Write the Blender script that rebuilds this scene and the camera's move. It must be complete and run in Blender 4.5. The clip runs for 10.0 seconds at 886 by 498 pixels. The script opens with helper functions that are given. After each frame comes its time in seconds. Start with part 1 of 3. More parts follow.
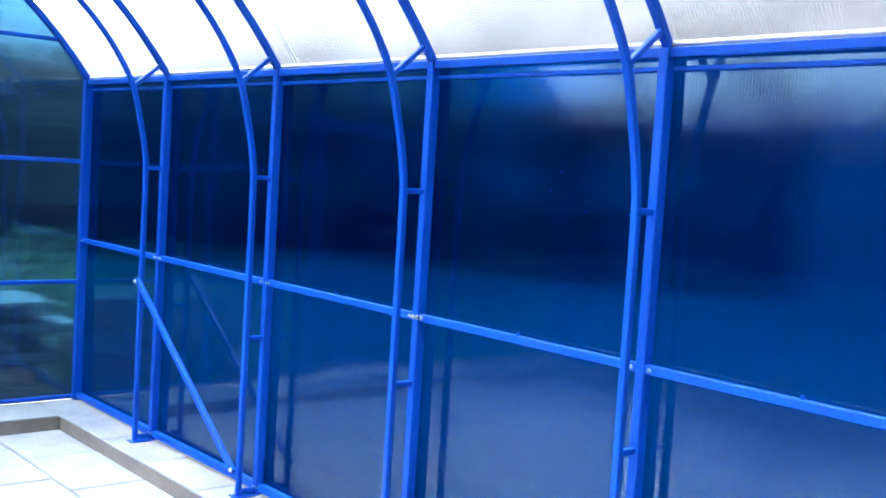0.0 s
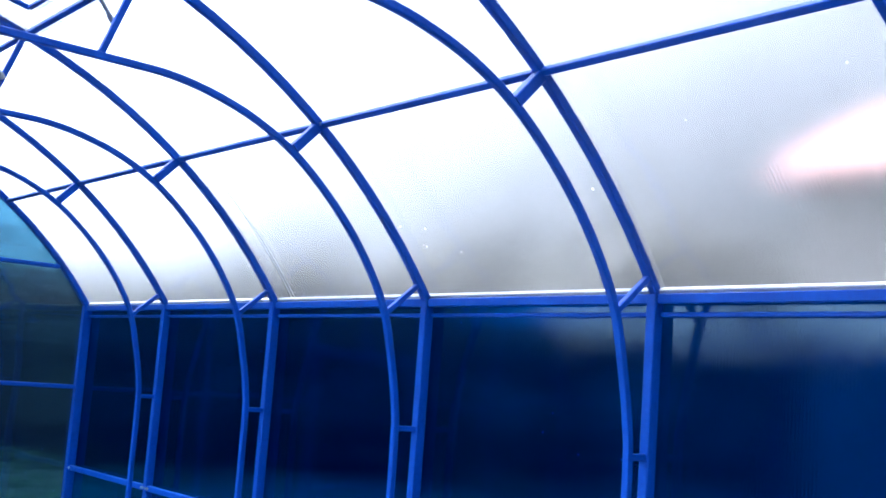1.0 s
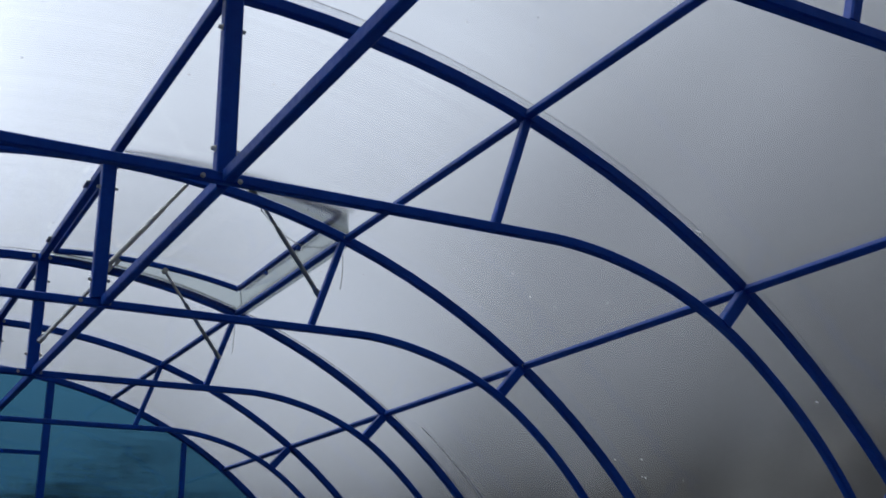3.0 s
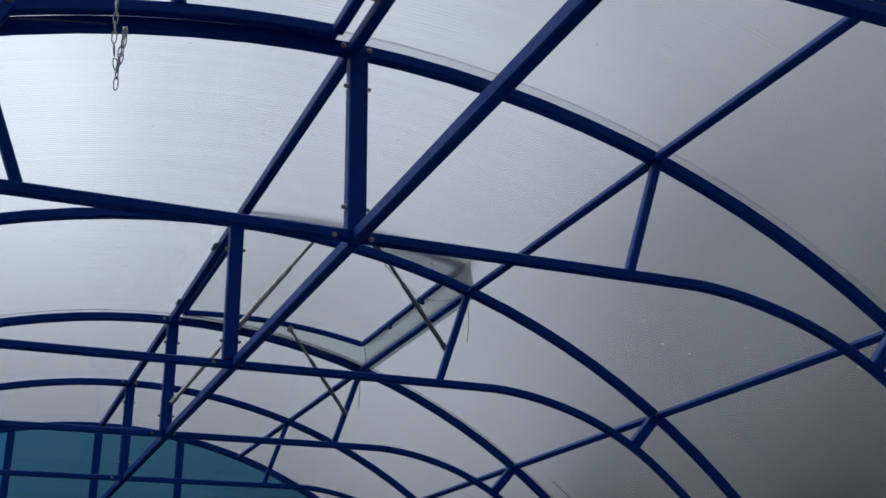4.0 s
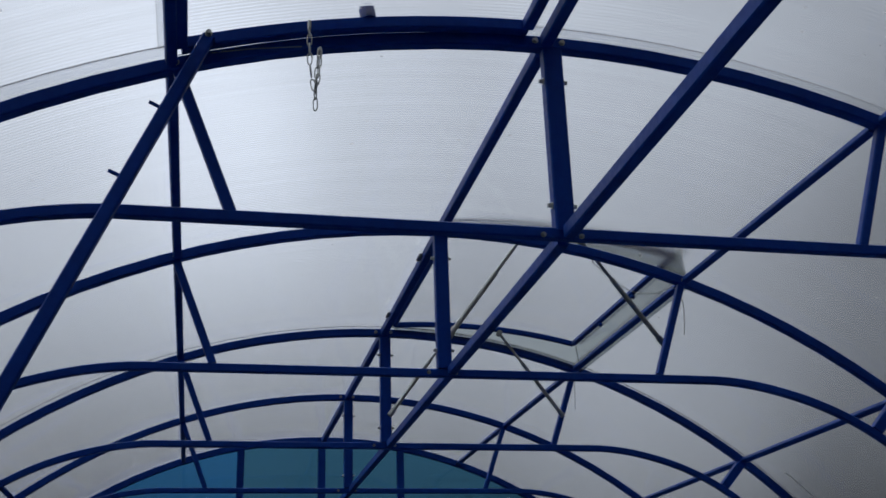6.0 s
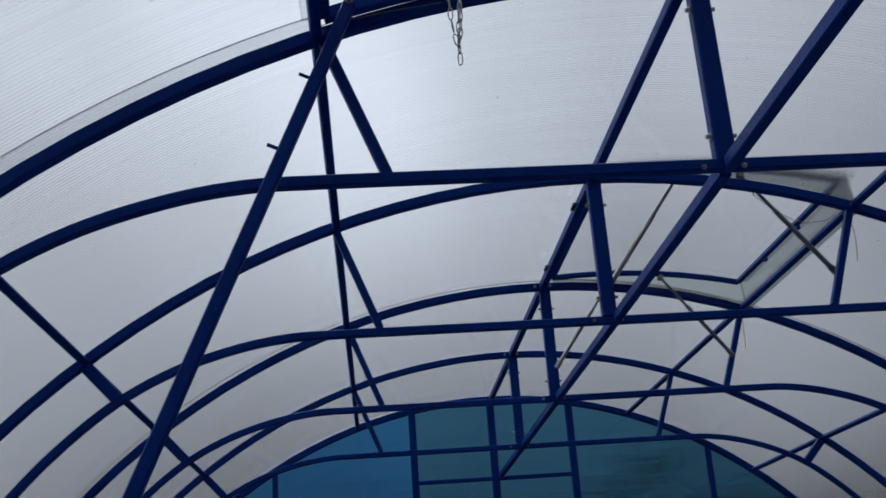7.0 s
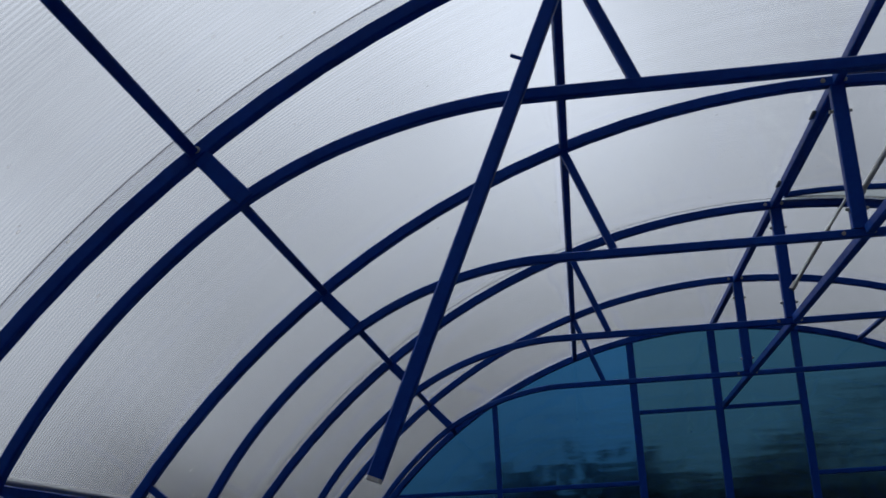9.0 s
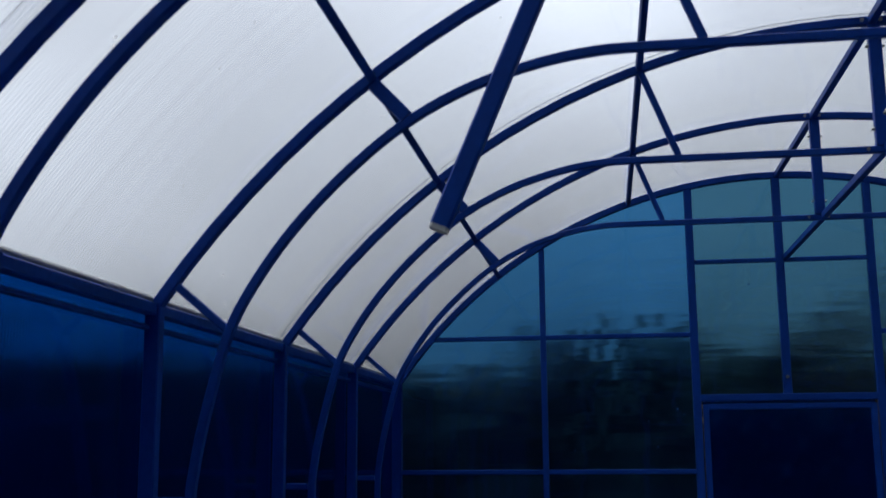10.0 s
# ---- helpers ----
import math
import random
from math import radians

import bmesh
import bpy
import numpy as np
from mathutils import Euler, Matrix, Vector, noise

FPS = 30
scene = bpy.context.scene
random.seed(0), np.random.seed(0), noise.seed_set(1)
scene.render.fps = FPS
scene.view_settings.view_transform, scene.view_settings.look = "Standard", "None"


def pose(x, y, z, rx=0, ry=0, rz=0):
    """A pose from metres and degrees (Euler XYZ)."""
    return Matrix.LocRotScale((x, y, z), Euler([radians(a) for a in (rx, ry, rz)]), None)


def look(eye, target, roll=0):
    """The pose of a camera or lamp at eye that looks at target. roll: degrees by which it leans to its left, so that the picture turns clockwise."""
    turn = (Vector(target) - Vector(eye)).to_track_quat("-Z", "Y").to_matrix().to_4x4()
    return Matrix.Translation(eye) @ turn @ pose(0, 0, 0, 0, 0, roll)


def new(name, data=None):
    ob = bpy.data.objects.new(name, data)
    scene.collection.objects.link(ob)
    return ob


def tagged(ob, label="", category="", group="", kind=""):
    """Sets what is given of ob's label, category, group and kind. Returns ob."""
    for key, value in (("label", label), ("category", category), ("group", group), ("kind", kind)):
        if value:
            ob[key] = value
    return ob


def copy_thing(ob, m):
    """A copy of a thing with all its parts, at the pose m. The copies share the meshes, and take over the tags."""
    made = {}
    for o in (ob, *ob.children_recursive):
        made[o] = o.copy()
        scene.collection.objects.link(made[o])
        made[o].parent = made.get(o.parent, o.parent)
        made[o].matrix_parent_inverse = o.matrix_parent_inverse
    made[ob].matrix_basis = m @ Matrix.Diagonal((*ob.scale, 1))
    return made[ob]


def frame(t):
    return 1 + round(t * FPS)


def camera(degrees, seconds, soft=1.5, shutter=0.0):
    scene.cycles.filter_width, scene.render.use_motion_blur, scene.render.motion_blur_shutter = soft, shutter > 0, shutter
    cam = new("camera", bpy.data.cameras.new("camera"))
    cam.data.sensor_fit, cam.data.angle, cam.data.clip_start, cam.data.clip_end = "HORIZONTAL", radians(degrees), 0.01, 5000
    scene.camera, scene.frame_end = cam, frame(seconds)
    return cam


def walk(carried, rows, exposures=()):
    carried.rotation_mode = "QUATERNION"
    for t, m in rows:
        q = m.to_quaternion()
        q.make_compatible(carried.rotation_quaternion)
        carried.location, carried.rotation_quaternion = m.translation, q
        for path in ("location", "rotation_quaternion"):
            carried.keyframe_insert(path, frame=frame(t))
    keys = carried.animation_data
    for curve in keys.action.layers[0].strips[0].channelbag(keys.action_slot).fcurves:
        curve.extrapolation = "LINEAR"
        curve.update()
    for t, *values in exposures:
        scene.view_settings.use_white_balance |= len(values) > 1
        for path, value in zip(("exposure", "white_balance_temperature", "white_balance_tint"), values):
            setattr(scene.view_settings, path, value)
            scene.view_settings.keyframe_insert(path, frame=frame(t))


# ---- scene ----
SOFT, SHUTTER = 1.5, 0.2
SKY, SUN = 0.1, 0.6
BRIGHT = (-0.33, 0.25, 0.9)
EXPOSURES = [(0.0, 4.15, 5950, 10), (0.5, 4.3, 5900, 10), (1.0, 3.4, 5900, 10), (1.2, 2.85, 5900, 10), (1.5, 2.3, 5950, 10), (2.0, 1.5, 6100, 10), (2.5, 1.0, 6200, 10), (3.0, 0.7, 6300, 10),
             (4.5, 0.15, 6400, 10), (8.0, 0.1, 6450, 10), (9.5, 0.2, 6400, 10), (10.0, 0.65, 6400, 10)]

cam = camera(44.18, 10.0, SOFT, SHUTTER)
ROWS = [
    (0, -0.5471, -6.3587, 1.6059, -40.069, -4.187, -3.556),
    (0.2, -0.5439, -6.3640, 1.6315, -38.190, -3.110, -3.221),
    (0.5, -0.5426, -6.3584, 1.6562, -37.163, 0.493, -5.503),
    (0.7, -0.5434, -6.3573, 1.6772, -38.368, 3.597, -5.622),
    (1, -0.5549, -6.3848, 1.6874, -40.252, 7.082, -4.108),
    (1.2, -0.5686, -6.4009, 1.6994, -41.447, 7.767, -3.448),
    (1.5, -0.5831, -6.3930, 1.7022, -39.638, 11.112, -1.827),
    (1.7, -0.6094, -6.4117, 1.7066, -38.499, 12.948, -1.329),
    (2, -0.6252, -6.3942, 1.7165, -36.586, 14.219, -0.064),
    (2.5, -0.6263, -6.3651, 1.7219, -32.411, 15.621, 1.078),
    (3, -0.6321, -6.3586, 1.7422, -29.553, 18.358, 0.656),
    (3.2, -0.6401, -6.3393, 1.7416, -28.193, 19.433, 0.785),
    (4.3, -0.6600, -6.2990, 1.7758, -21.644, 21.136, 0.781),
    (4.5, -0.6583, -6.3075, 1.7752, -20.393, 21.293, 0.827),
    (5, -0.6597, -6.2899, 1.7805, -17.989, 21.376, 1.251),
    (6.3, -0.6789, -6.2295, 1.7946, -9.643, 20.976, 2.226),
    (6.5, -0.6845, -6.2322, 1.7874, -7.729, 20.801, 2.715),
    (7, -0.6950, -6.2166, 1.7776, -3.124, 19.536, 3.919),
    (7.5, -0.7084, -6.2176, 1.7737, 0.249, 19.228, 4.323),
    (8, -0.7240, -6.2169, 1.7677, 2.551, 18.997, 4.388),
    (8.5, -0.7398, -6.1834, 1.7779, 5.239, 17.617, 3.540),
    (9, -0.8028, -6.1444, 1.7623, 7.168, 16.874, 2.824),
    (9.3, -0.8582, -6.1015, 1.7531, 7.376, 15.313, 2.056),
    (9.5, -0.8746, -6.0398, 1.7352, 7.562, 13.073, 1.364),
    (9.8, -0.9142, -5.8883, 1.6906, 8.028, 11.553, 1.054),
    (10, -0.9134, -5.7919, 1.6383, 8.479, 10.392, 0.388),
]
walk(cam, [(t, pose(x, y, z, 90 + pitch, roll, yaw)) for t, x, y, z, yaw, pitch, roll in ROWS], EXPOSURES)

# ---------------------------------------------------------------- light
world = bpy.data.worlds.new("overcast_sky")
scene.world = world
world.use_nodes = True
wn = world.node_tree
wn.nodes.clear()
sky = wn.nodes.new("ShaderNodeTexSky")
sky.sky_type = 'NISHITA'
sky.sun_disc = False
sky.sun_elevation = math.asin(Vector(BRIGHT).normalized().z)
sky.sun_rotation = math.atan2(BRIGHT[0], BRIGHT[1])
sky.dust_density = 4.0
grey = wn.nodes.new("ShaderNodeHueSaturation")
grey.inputs["Saturation"].default_value = 0.22
cloud = wn.nodes.new("ShaderNodeTexNoise")
cloud.inputs["Scale"].default_value = 3.6
cloud.inputs["Detail"].default_value = 4.0
ramp = wn.nodes.new("ShaderNodeMapRange")
ramp.inputs["From Min"].default_value = 0.3
ramp.inputs["From Max"].default_value = 0.75
ramp.inputs["To Min"].default_value = 0.62
ramp.inputs["To Max"].default_value = 1.32
cover = wn.nodes.new("ShaderNodeMix")
cover.data_type = 'RGBA'
cover.inputs["Factor"].default_value = 0.72
cover.inputs[7].default_value = (8.1, 8.9, 10.2, 1)
tco = wn.nodes.new("ShaderNodeTexCoord")
sep = wn.nodes.new("ShaderNodeVectorMath")
sep.operation = 'DOT_PRODUCT'
sep.inputs[1].default_value = Vector(BRIGHT).normalized()
fade = wn.nodes.new("ShaderNodeMapRange")     # overcast: brightest where the sun stands behind the cloud, duller to the horizon
fade.inputs["From Min"].default_value = 0.0
fade.inputs["From Max"].default_value = 1.0
fade.inputs["To Min"].default_value = 0.0
fade.inputs["To Max"].default_value = 1.0
steep = wn.nodes.new("ShaderNodeMath")
steep.operation = 'POWER'
steep.inputs[1].default_value = 1.8
glow = wn.nodes.new("ShaderNodeMath")
glow.operation = 'MULTIPLY_ADD'
glow.inputs[1].default_value = 1.5
glow.inputs[2].default_value = 0.075
low = wn.nodes.new("ShaderNodeVectorMath")       # thinner cloud low in the north
low.operation = 'DOT_PRODUCT'
low.inputs[1].default_value = Vector((0.16, 0.93, 0.34)).normalized()
thin = wn.nodes.new("ShaderNodeMapRange")
thin.inputs["From Min"].default_value = 0.885
thin.inputs["From Max"].default_value = 1.0
thin.inputs["To Max"].default_value = 0.31
thin.interpolation_type = 'SMOOTHSTEP'
total = wn.nodes.new("ShaderNodeMath")
total.operation = 'ADD'
both = wn.nodes.new("ShaderNodeMath")
both.operation = 'MULTIPLY'
wn.links.new(tco.outputs["Generated"], sep.inputs[0])
wn.links.new(sep.outputs["Value"], fade.inputs["Value"])
wn.links.new(fade.outputs[0], steep.inputs[0])
wn.links.new(steep.outputs[0], glow.inputs[0])
wn.links.new(tco.outputs["Generated"], low.inputs[0])
wn.links.new(low.outputs["Value"], thin.inputs["Value"])
wn.links.new(glow.outputs[0], total.inputs[0])
wn.links.new(thin.outputs[0], total.inputs[1])
wn.links.new(total.outputs[0], both.inputs[0])
mul = wn.nodes.new("ShaderNodeVectorMath")
mul.operation = 'SCALE'
bg = wn.nodes.new("ShaderNodeBackground")
bg.inputs["Strength"].default_value = SKY
wout = wn.nodes.new("ShaderNodeOutputWorld")
wn.links.new(sky.outputs[0], grey.inputs["Color"])
wn.links.new(grey.outputs[0], cover.inputs[6])
wn.links.new(cover.outputs[2], mul.inputs[0])
wn.links.new(cloud.outputs["Fac"], ramp.inputs["Value"])
wn.links.new(ramp.outputs[0], both.inputs[1])
wn.links.new(both.outputs[0], mul.inputs["Scale"])
wn.links.new(mul.outputs[0], bg.inputs["Color"])
wn.links.new(bg.outputs[0], wout.inputs["Surface"])

sun = new("sun", bpy.data.lights.new("sun", 'SUN'))
sun.data.energy = SUN
sun.data.angle = radians(25)
sun.data.color = (1.0, 0.96, 0.9)
sun.matrix_world = look(Vector(BRIGHT) * 20, (0, 0, 0))


# ---------------------------------------------------------------- materials
def mat(name):
    m = bpy.data.materials.new(name)
    m.use_nodes = True
    nt = m.node_tree
    b = nt.nodes["Principled BSDF"]
    return m, nt, b, nt.nodes["Material Output"]


def world_coords(nt, scale=(1, 1, 1)):
    g = nt.nodes.new("ShaderNodeNewGeometry")
    mp = nt.nodes.new("ShaderNodeMapping")
    mp.inputs["Scale"].default_value = scale
    nt.links.new(g.outputs["Position"], mp.inputs["Vector"])
    return mp.outputs["Vector"]


def noise_tex(nt, vec, scale, detail=4.0, rough=0.55):
    n = nt.nodes.new("ShaderNodeTexNoise")
    n.inputs["Scale"].default_value = scale
    n.inputs["Detail"].default_value = detail
    n.inputs["Roughness"].default_value = rough
    nt.links.new(vec, n.inputs["Vector"])
    return n.outputs["Fac"]


def mixc(nt, fac, a, b):
    x = nt.nodes.new("ShaderNodeMix")
    x.data_type = 'RGBA'
    if isinstance(fac, (int, float)):
        x.inputs["Factor"].default_value = fac
    else:
        nt.links.new(fac, x.inputs["Factor"])
    for sock, v in ((x.inputs[6], a), (x.inputs[7], b)):
        if isinstance(v, tuple):
            sock.default_value = (*v, 1)
        else:
            nt.links.new(v, sock)
    return x.outputs[2]


def rng(nt, v, a, b, c, d):
    r = nt.nodes.new("ShaderNodeMapRange")
    for k, q in (("From Min", a), ("From Max", b), ("To Min", c), ("To Max", d)):
        r.inputs[k].default_value = q
    nt.links.new(v, r.inputs["Value"])
    return r.outputs[0]


def bump(nt, h, strength, dist):
    b = nt.nodes.new("ShaderNodeBump")
    b.inputs["Strength"].default_value = strength
    b.inputs["Distance"].default_value = dist
    nt.links.new(h, b.inputs["Height"])
    return b.outputs["Normal"]


def plain(name, ca, cb, scale, rough, metal=0.0, bumps=0.3, dist=0.002, fine=None, spec=0.5):
    """A surface with two scales of variation."""
    m, nt, b, out = mat(name)
    v = world_coords(nt)
    big = noise_tex(nt, v, scale, 5.0)
    small = noise_tex(nt, v, fine or scale * 14, 3.0)
    c = mixc(nt, rng(nt, big, 0.3, 0.7, 0, 1), ca, cb)
    c2 = mixc(nt, rng(nt, small, 0.35, 0.75, 0, 0.35), c, tuple(0.55 * q for q in ca))
    nt.links.new(c2, b.inputs["Base Color"])
    nt.links.new(rng(nt, small, 0.2, 0.8, max(rough - 0.1, 0.02), min(rough + 0.12, 1)), b.inputs["Roughness"])
    b.inputs["Metallic"].default_value = metal
    b.inputs["Specular IOR Level"].default_value = spec
    nt.links.new(bump(nt, small, bumps, dist), b.inputs["Normal"])
    return m


def sheet_mat(name, tint, scatter, scatter_col, gloss_rough, wave_axis, rib, warp, frost=0.0, ribdark=0.12, blur=0.2, ribs_deep=0.12, gloss_col=(1, 1, 1), skin=0.045, outer=False, ripple=0.0, wobble=0.5):
    """Twin-wall plastic sheet: part clear, part milky, with fine ribs and a smooth skin that reflects."""
    m, nt, b, out = mat(name)
    nt.nodes.remove(b)
    v = world_coords(nt)
    w = nt.nodes.new("ShaderNodeTexWave")
    w.wave_type = 'BANDS'
    w.bands_direction = wave_axis
    w.inputs["Scale"].default_value = math.pi * 2 / 20 / rib
    w.inputs["Distortion"].default_value = 0.0
    nt.links.new(v, w.inputs["Vector"])
    ribs = w.outputs["Fac"]
    blotch = noise_tex(nt, v, 1.3, 3.0)
    dirt = noise_tex(nt, v, 26.0, 6.0, 0.7)
    stretch = {'X': (55, 0.8, 0.8), 'Y': (0.8, 55, 0.8)}[wave_axis]
    streak = noise_tex(nt, world_coords(nt, stretch), 1.0, 3.0, 0.6)
    drops = nt.nodes.new("ShaderNodeTexVoronoi")
    drops.inputs["Scale"].default_value = 16.0
    nt.links.new(v, drops.inputs["Vector"])
    keep = rng(nt, noise_tex(nt, v, 2.3, 2.0), 0.5, 0.62, 0.0, 1.0)
    dots = nt.nodes.new("ShaderNodeMath")
    dots.operation = 'MULTIPLY'
    nt.links.new(rng(nt, drops.outputs["Distance"], 0.05, 0.09, 1.0, 0.0), dots.inputs[0])
    nt.links.new(keep, dots.inputs[1])
    specks = dots.outputs[0]
    col = mixc(nt, rng(nt, ribs, 0.0, 1.0, 0.0, ribdark), tint, tuple(0.5 * q for q in tint))
    col = mixc(nt, rng(nt, streak, 0.3, 0.8, 0.0, 0.08), col, tuple(0.55 * q for q in tint))
    clear = nt.nodes.new("ShaderNodeBsdfTransparent")
    nt.links.new(col, clear.inputs["Color"])
    milk = nt.nodes.new("ShaderNodeBsdfTranslucent")
    milk.inputs["Color"].default_value = (*scatter_col, 1)
    first = clear.outputs[0]
    if frost > 0:
        fr = nt.nodes.new("ShaderNodeBsdfRefraction")
        fr.inputs["Roughness"].default_value = blur
        fr.inputs["IOR"].default_value = 1.35
        relief = bump(nt, ribs, 1.0, rib * ribs_deep)
        if ripple and not outer:      # sheet slightly wavy from top to bottom
            waves = bump(nt, noise_tex(nt, world_coords(nt, (0.7, 0.7, 9.0)), 1.0, 2.0), 1.0, ripple)
            nt.links.new(waves, relief.node.inputs["Normal"])
        if ribs_deep:
            nt.links.new(relief, fr.inputs["Normal"])
        nt.links.new(col, fr.inputs["Color"])
        mf = nt.nodes.new("ShaderNodeMixShader")
        mf.inputs[0].default_value = frost
        nt.links.new(clear.outputs[0], mf.inputs[1])
        nt.links.new(fr.outputs[0], mf.inputs[2])
        first = mf.outputs[0]
    if outer:
        nt.links.new(first, out.inputs["Surface"])
        return m
    ms = nt.nodes.new("ShaderNodeMixShader")
    amount = nt.nodes.new("ShaderNodeMath")
    amount.operation = 'MULTIPLY_ADD'
    amount.inputs[1].default_value = 0.6
    nt.links.new(specks, amount.inputs[0])
    nt.links.new(rng(nt, blotch, 0.3, 0.7, scatter * 0.7, scatter * 1.3), amount.inputs[2])
    nt.links.new(amount.outputs[0], ms.inputs[0])
    nt.links.new(first, ms.inputs[1])
    nt.links.new(milk.outputs[0], ms.inputs[2])
    wob = noise_tex(nt, world_coords(nt, warp), 1.0, 2.0)
    nrm = bump(nt, wob, wobble, 0.06)
    gl = nt.nodes.new("ShaderNodeBsdfGlossy")
    gl.inputs["Color"].default_value = (*gloss_col, 1)
    nt.links.new(rng(nt, dirt, 0.3, 0.8, gloss_rough * 0.7, gloss_rough * 1.6), gl.inputs["Roughness"])
    nt.links.new(nrm, gl.inputs["Normal"])
    lw = nt.nodes.new("ShaderNodeLayerWeight")
    lw.inputs["Blend"].default_value = 0.5
    p5 = nt.nodes.new("ShaderNodeMath")
    p5.operation = 'POWER'
    p5.inputs[1].default_value = 5.0
    nt.links.new(lw.outputs["Facing"], p5.inputs[0])
    fres = nt.nodes.new("ShaderNodeMath")
    fres.operation = 'MULTIPLY_ADD'
    fres.inputs[1].default_value = 0.8
    fres.inputs[2].default_value = skin
    nt.links.new(p5.outputs[0], fres.inputs[0])
    mg = nt.nodes.new("ShaderNodeMixShader")
    nt.links.new(fres.outputs[0], mg.inputs[0])
    nt.links.new(ms.outputs[0], mg.inputs[1])
    nt.links.new(gl.outputs[0], mg.inputs[2])
    nt.links.new(mg.outputs[0], out.inputs["Surface"])
    return m


PAINT = plain("blue_enamel_on_steel", (0.0045, 0.047, 0.29), (0.006, 0.056, 0.34), 3.0, 0.42, 0.0, 0.06, 0.0005, 60, 0.12)
ZINC = plain("zinc_plated_steel", (0.52, 0.53, 0.52), (0.40, 0.41, 0.40), 20.0, 0.35, 1.0, 0.1, 0.0005, 160)
CAPPLAST = plain("pale_plastic_cap", (0.62, 0.62, 0.58), (0.52, 0.52, 0.50), 20.0, 0.45)
PROFILE = plain("pale_plastic_profile", (0.42, 0.44, 0.47), (0.33, 0.35, 0.38), 12.0, 0.45)
# colour of the drawn highlight line under the shut vent's rib
EDGE = plain("dull_gap_line", (0.09, 0.13, 0.19), (0.06, 0.10, 0.16), 12.0, 0.55)
ROOF_LOOK = dict(tint=(0.96, 0.965, 0.97), scatter=0.10, scatter_col=(0.95, 0.95, 0.96), gloss_rough=0.12, wave_axis='Y', rib=0.012, warp=(2.0, 0.7, 2.0), frost=1.0, ribdark=0.05, blur=0.17, ribs_deep=0.015)
BLUE_LOOK = dict(tint=(0.027, 0.26, 0.57), scatter=0.11, scatter_col=(0.002, 0.055, 0.37), gloss_rough=0.085, wave_axis='Y', rib=0.011, warp=(0.35, 0.6, 1.0), frost=0.75, ribdark=0.05, blur=0.09, ribs_deep=0.01, gloss_col=(0.5, 0.8, 1.0), skin=0.075, wobble=0.25)
GABLE_LOOK = dict(tint=(0.19, 0.41, 0.58), scatter=0.042, scatter_col=(0.11, 0.19, 0.48), gloss_rough=0.035, wave_axis='X', rib=0.011, warp=(0.6, 0.5, 3.2), frost=0.8, ribdark=0.05, blur=0.08, ribs_deep=0.03, gloss_col=(0.6, 0.85, 1.0), skin=0.075, ripple=0.0045, wobble=0.16)
ROOFPC = sheet_mat("clear_twinwall_sheet", **ROOF_LOOK)
ROOFPC_OUT = sheet_mat("clear_twinwall_sheet_outer_skin", outer=True, **ROOF_LOOK)
BLUEPC = sheet_mat("blue_twinwall_sheet", **BLUE_LOOK)
BLUEPC_OUT = sheet_mat("blue_twinwall_sheet_outer_skin", outer=True, **BLUE_LOOK)
GABLEPC = sheet_mat("teal_blue_twinwall_sheet", **GABLE_LOOK)
GABLEPC_OUT = sheet_mat("teal_blue_twinwall_sheet_outer_skin", outer=True, **GABLE_LOOK)
# middle and east gable sheets: same look with a greyer tint
GREYER_LOOK = dict(GABLE_LOOK, tint=(0.22, 0.40, 0.49))
GREYERPC = sheet_mat("greyed_teal_twinwall_sheet", **GREYER_LOOK)
GREYERPC_OUT = sheet_mat("greyed_teal_twinwall_sheet_outer_skin", outer=True, **GREYER_LOOK)
SKIRTPC = sheet_mat("dull_twinwall_sheet", (0.73, 0.755, 0.75), 0.05, (0.70, 0.72, 0.71), 0.12, 'Y', 0.012, (2.0, 0.7, 2.0), 0.0, 0.1, 0.12, 0.02)
OUTER = {"clear_twinwall_sheet": ROOFPC_OUT, "blue_twinwall_sheet": BLUEPC_OUT, "teal_blue_twinwall_sheet": GABLEPC_OUT, "greyed_teal_twinwall_sheet": GREYERPC_OUT}
CONCRETE = plain("kerb_concrete", (0.17, 0.145, 0.115), (0.12, 0.10, 0.08), 4.0, 0.85, 0.0, 0.5, 0.003)
COPING = plain("pale_stone_coping", (0.27, 0.266, 0.262), (0.165, 0.163, 0.161), 5.0, 0.6, 0.0, 0.3, 0.002, 60)
PAVER = plain("pale_paving_slab", (0.27, 0.275, 0.28), (0.17, 0.172, 0.174), 4.5, 0.6, 0.0, 0.3, 0.002, 60)
SAND = plain("sand_joint", (0.16, 0.14, 0.11), (0.11, 0.10, 0.08), 9.0, 0.95)
GRASS = plain("trodden_grass", (0.022, 0.026, 0.016), (0.036, 0.033, 0.026), 0.7, 0.95, 0.0, 0.8, 0.02, 14)
LEAF = plain("dark_foliage", (0.024, 0.025, 0.017), (0.038, 0.033, 0.026), 0.5, 0.75, 0.0, 0.2, 0.002, 9)
BUSH = plain("fresh_green_foliage", (0.05, 0.11, 0.03), (0.08, 0.14, 0.045), 2.0, 0.7, 0.0, 0.2, 0.002, 20)
BARK = plain("grey_bark", (0.13, 0.10, 0.08), (0.08, 0.06, 0.05), 6.0, 0.95, 0.0, 0.8, 0.01)
SLAB = plain("stacked_concrete_slab", (0.2, 0.2, 0.195), (0.15, 0.15, 0.15), 3.0, 0.85, 0.0, 0.5, 0.003)
PLASTER = plain("brown_grey_render", (0.085, 0.078, 0.075), (0.065, 0.06, 0.058), 1.2, 0.9, 0.0, 0.4, 0.004)
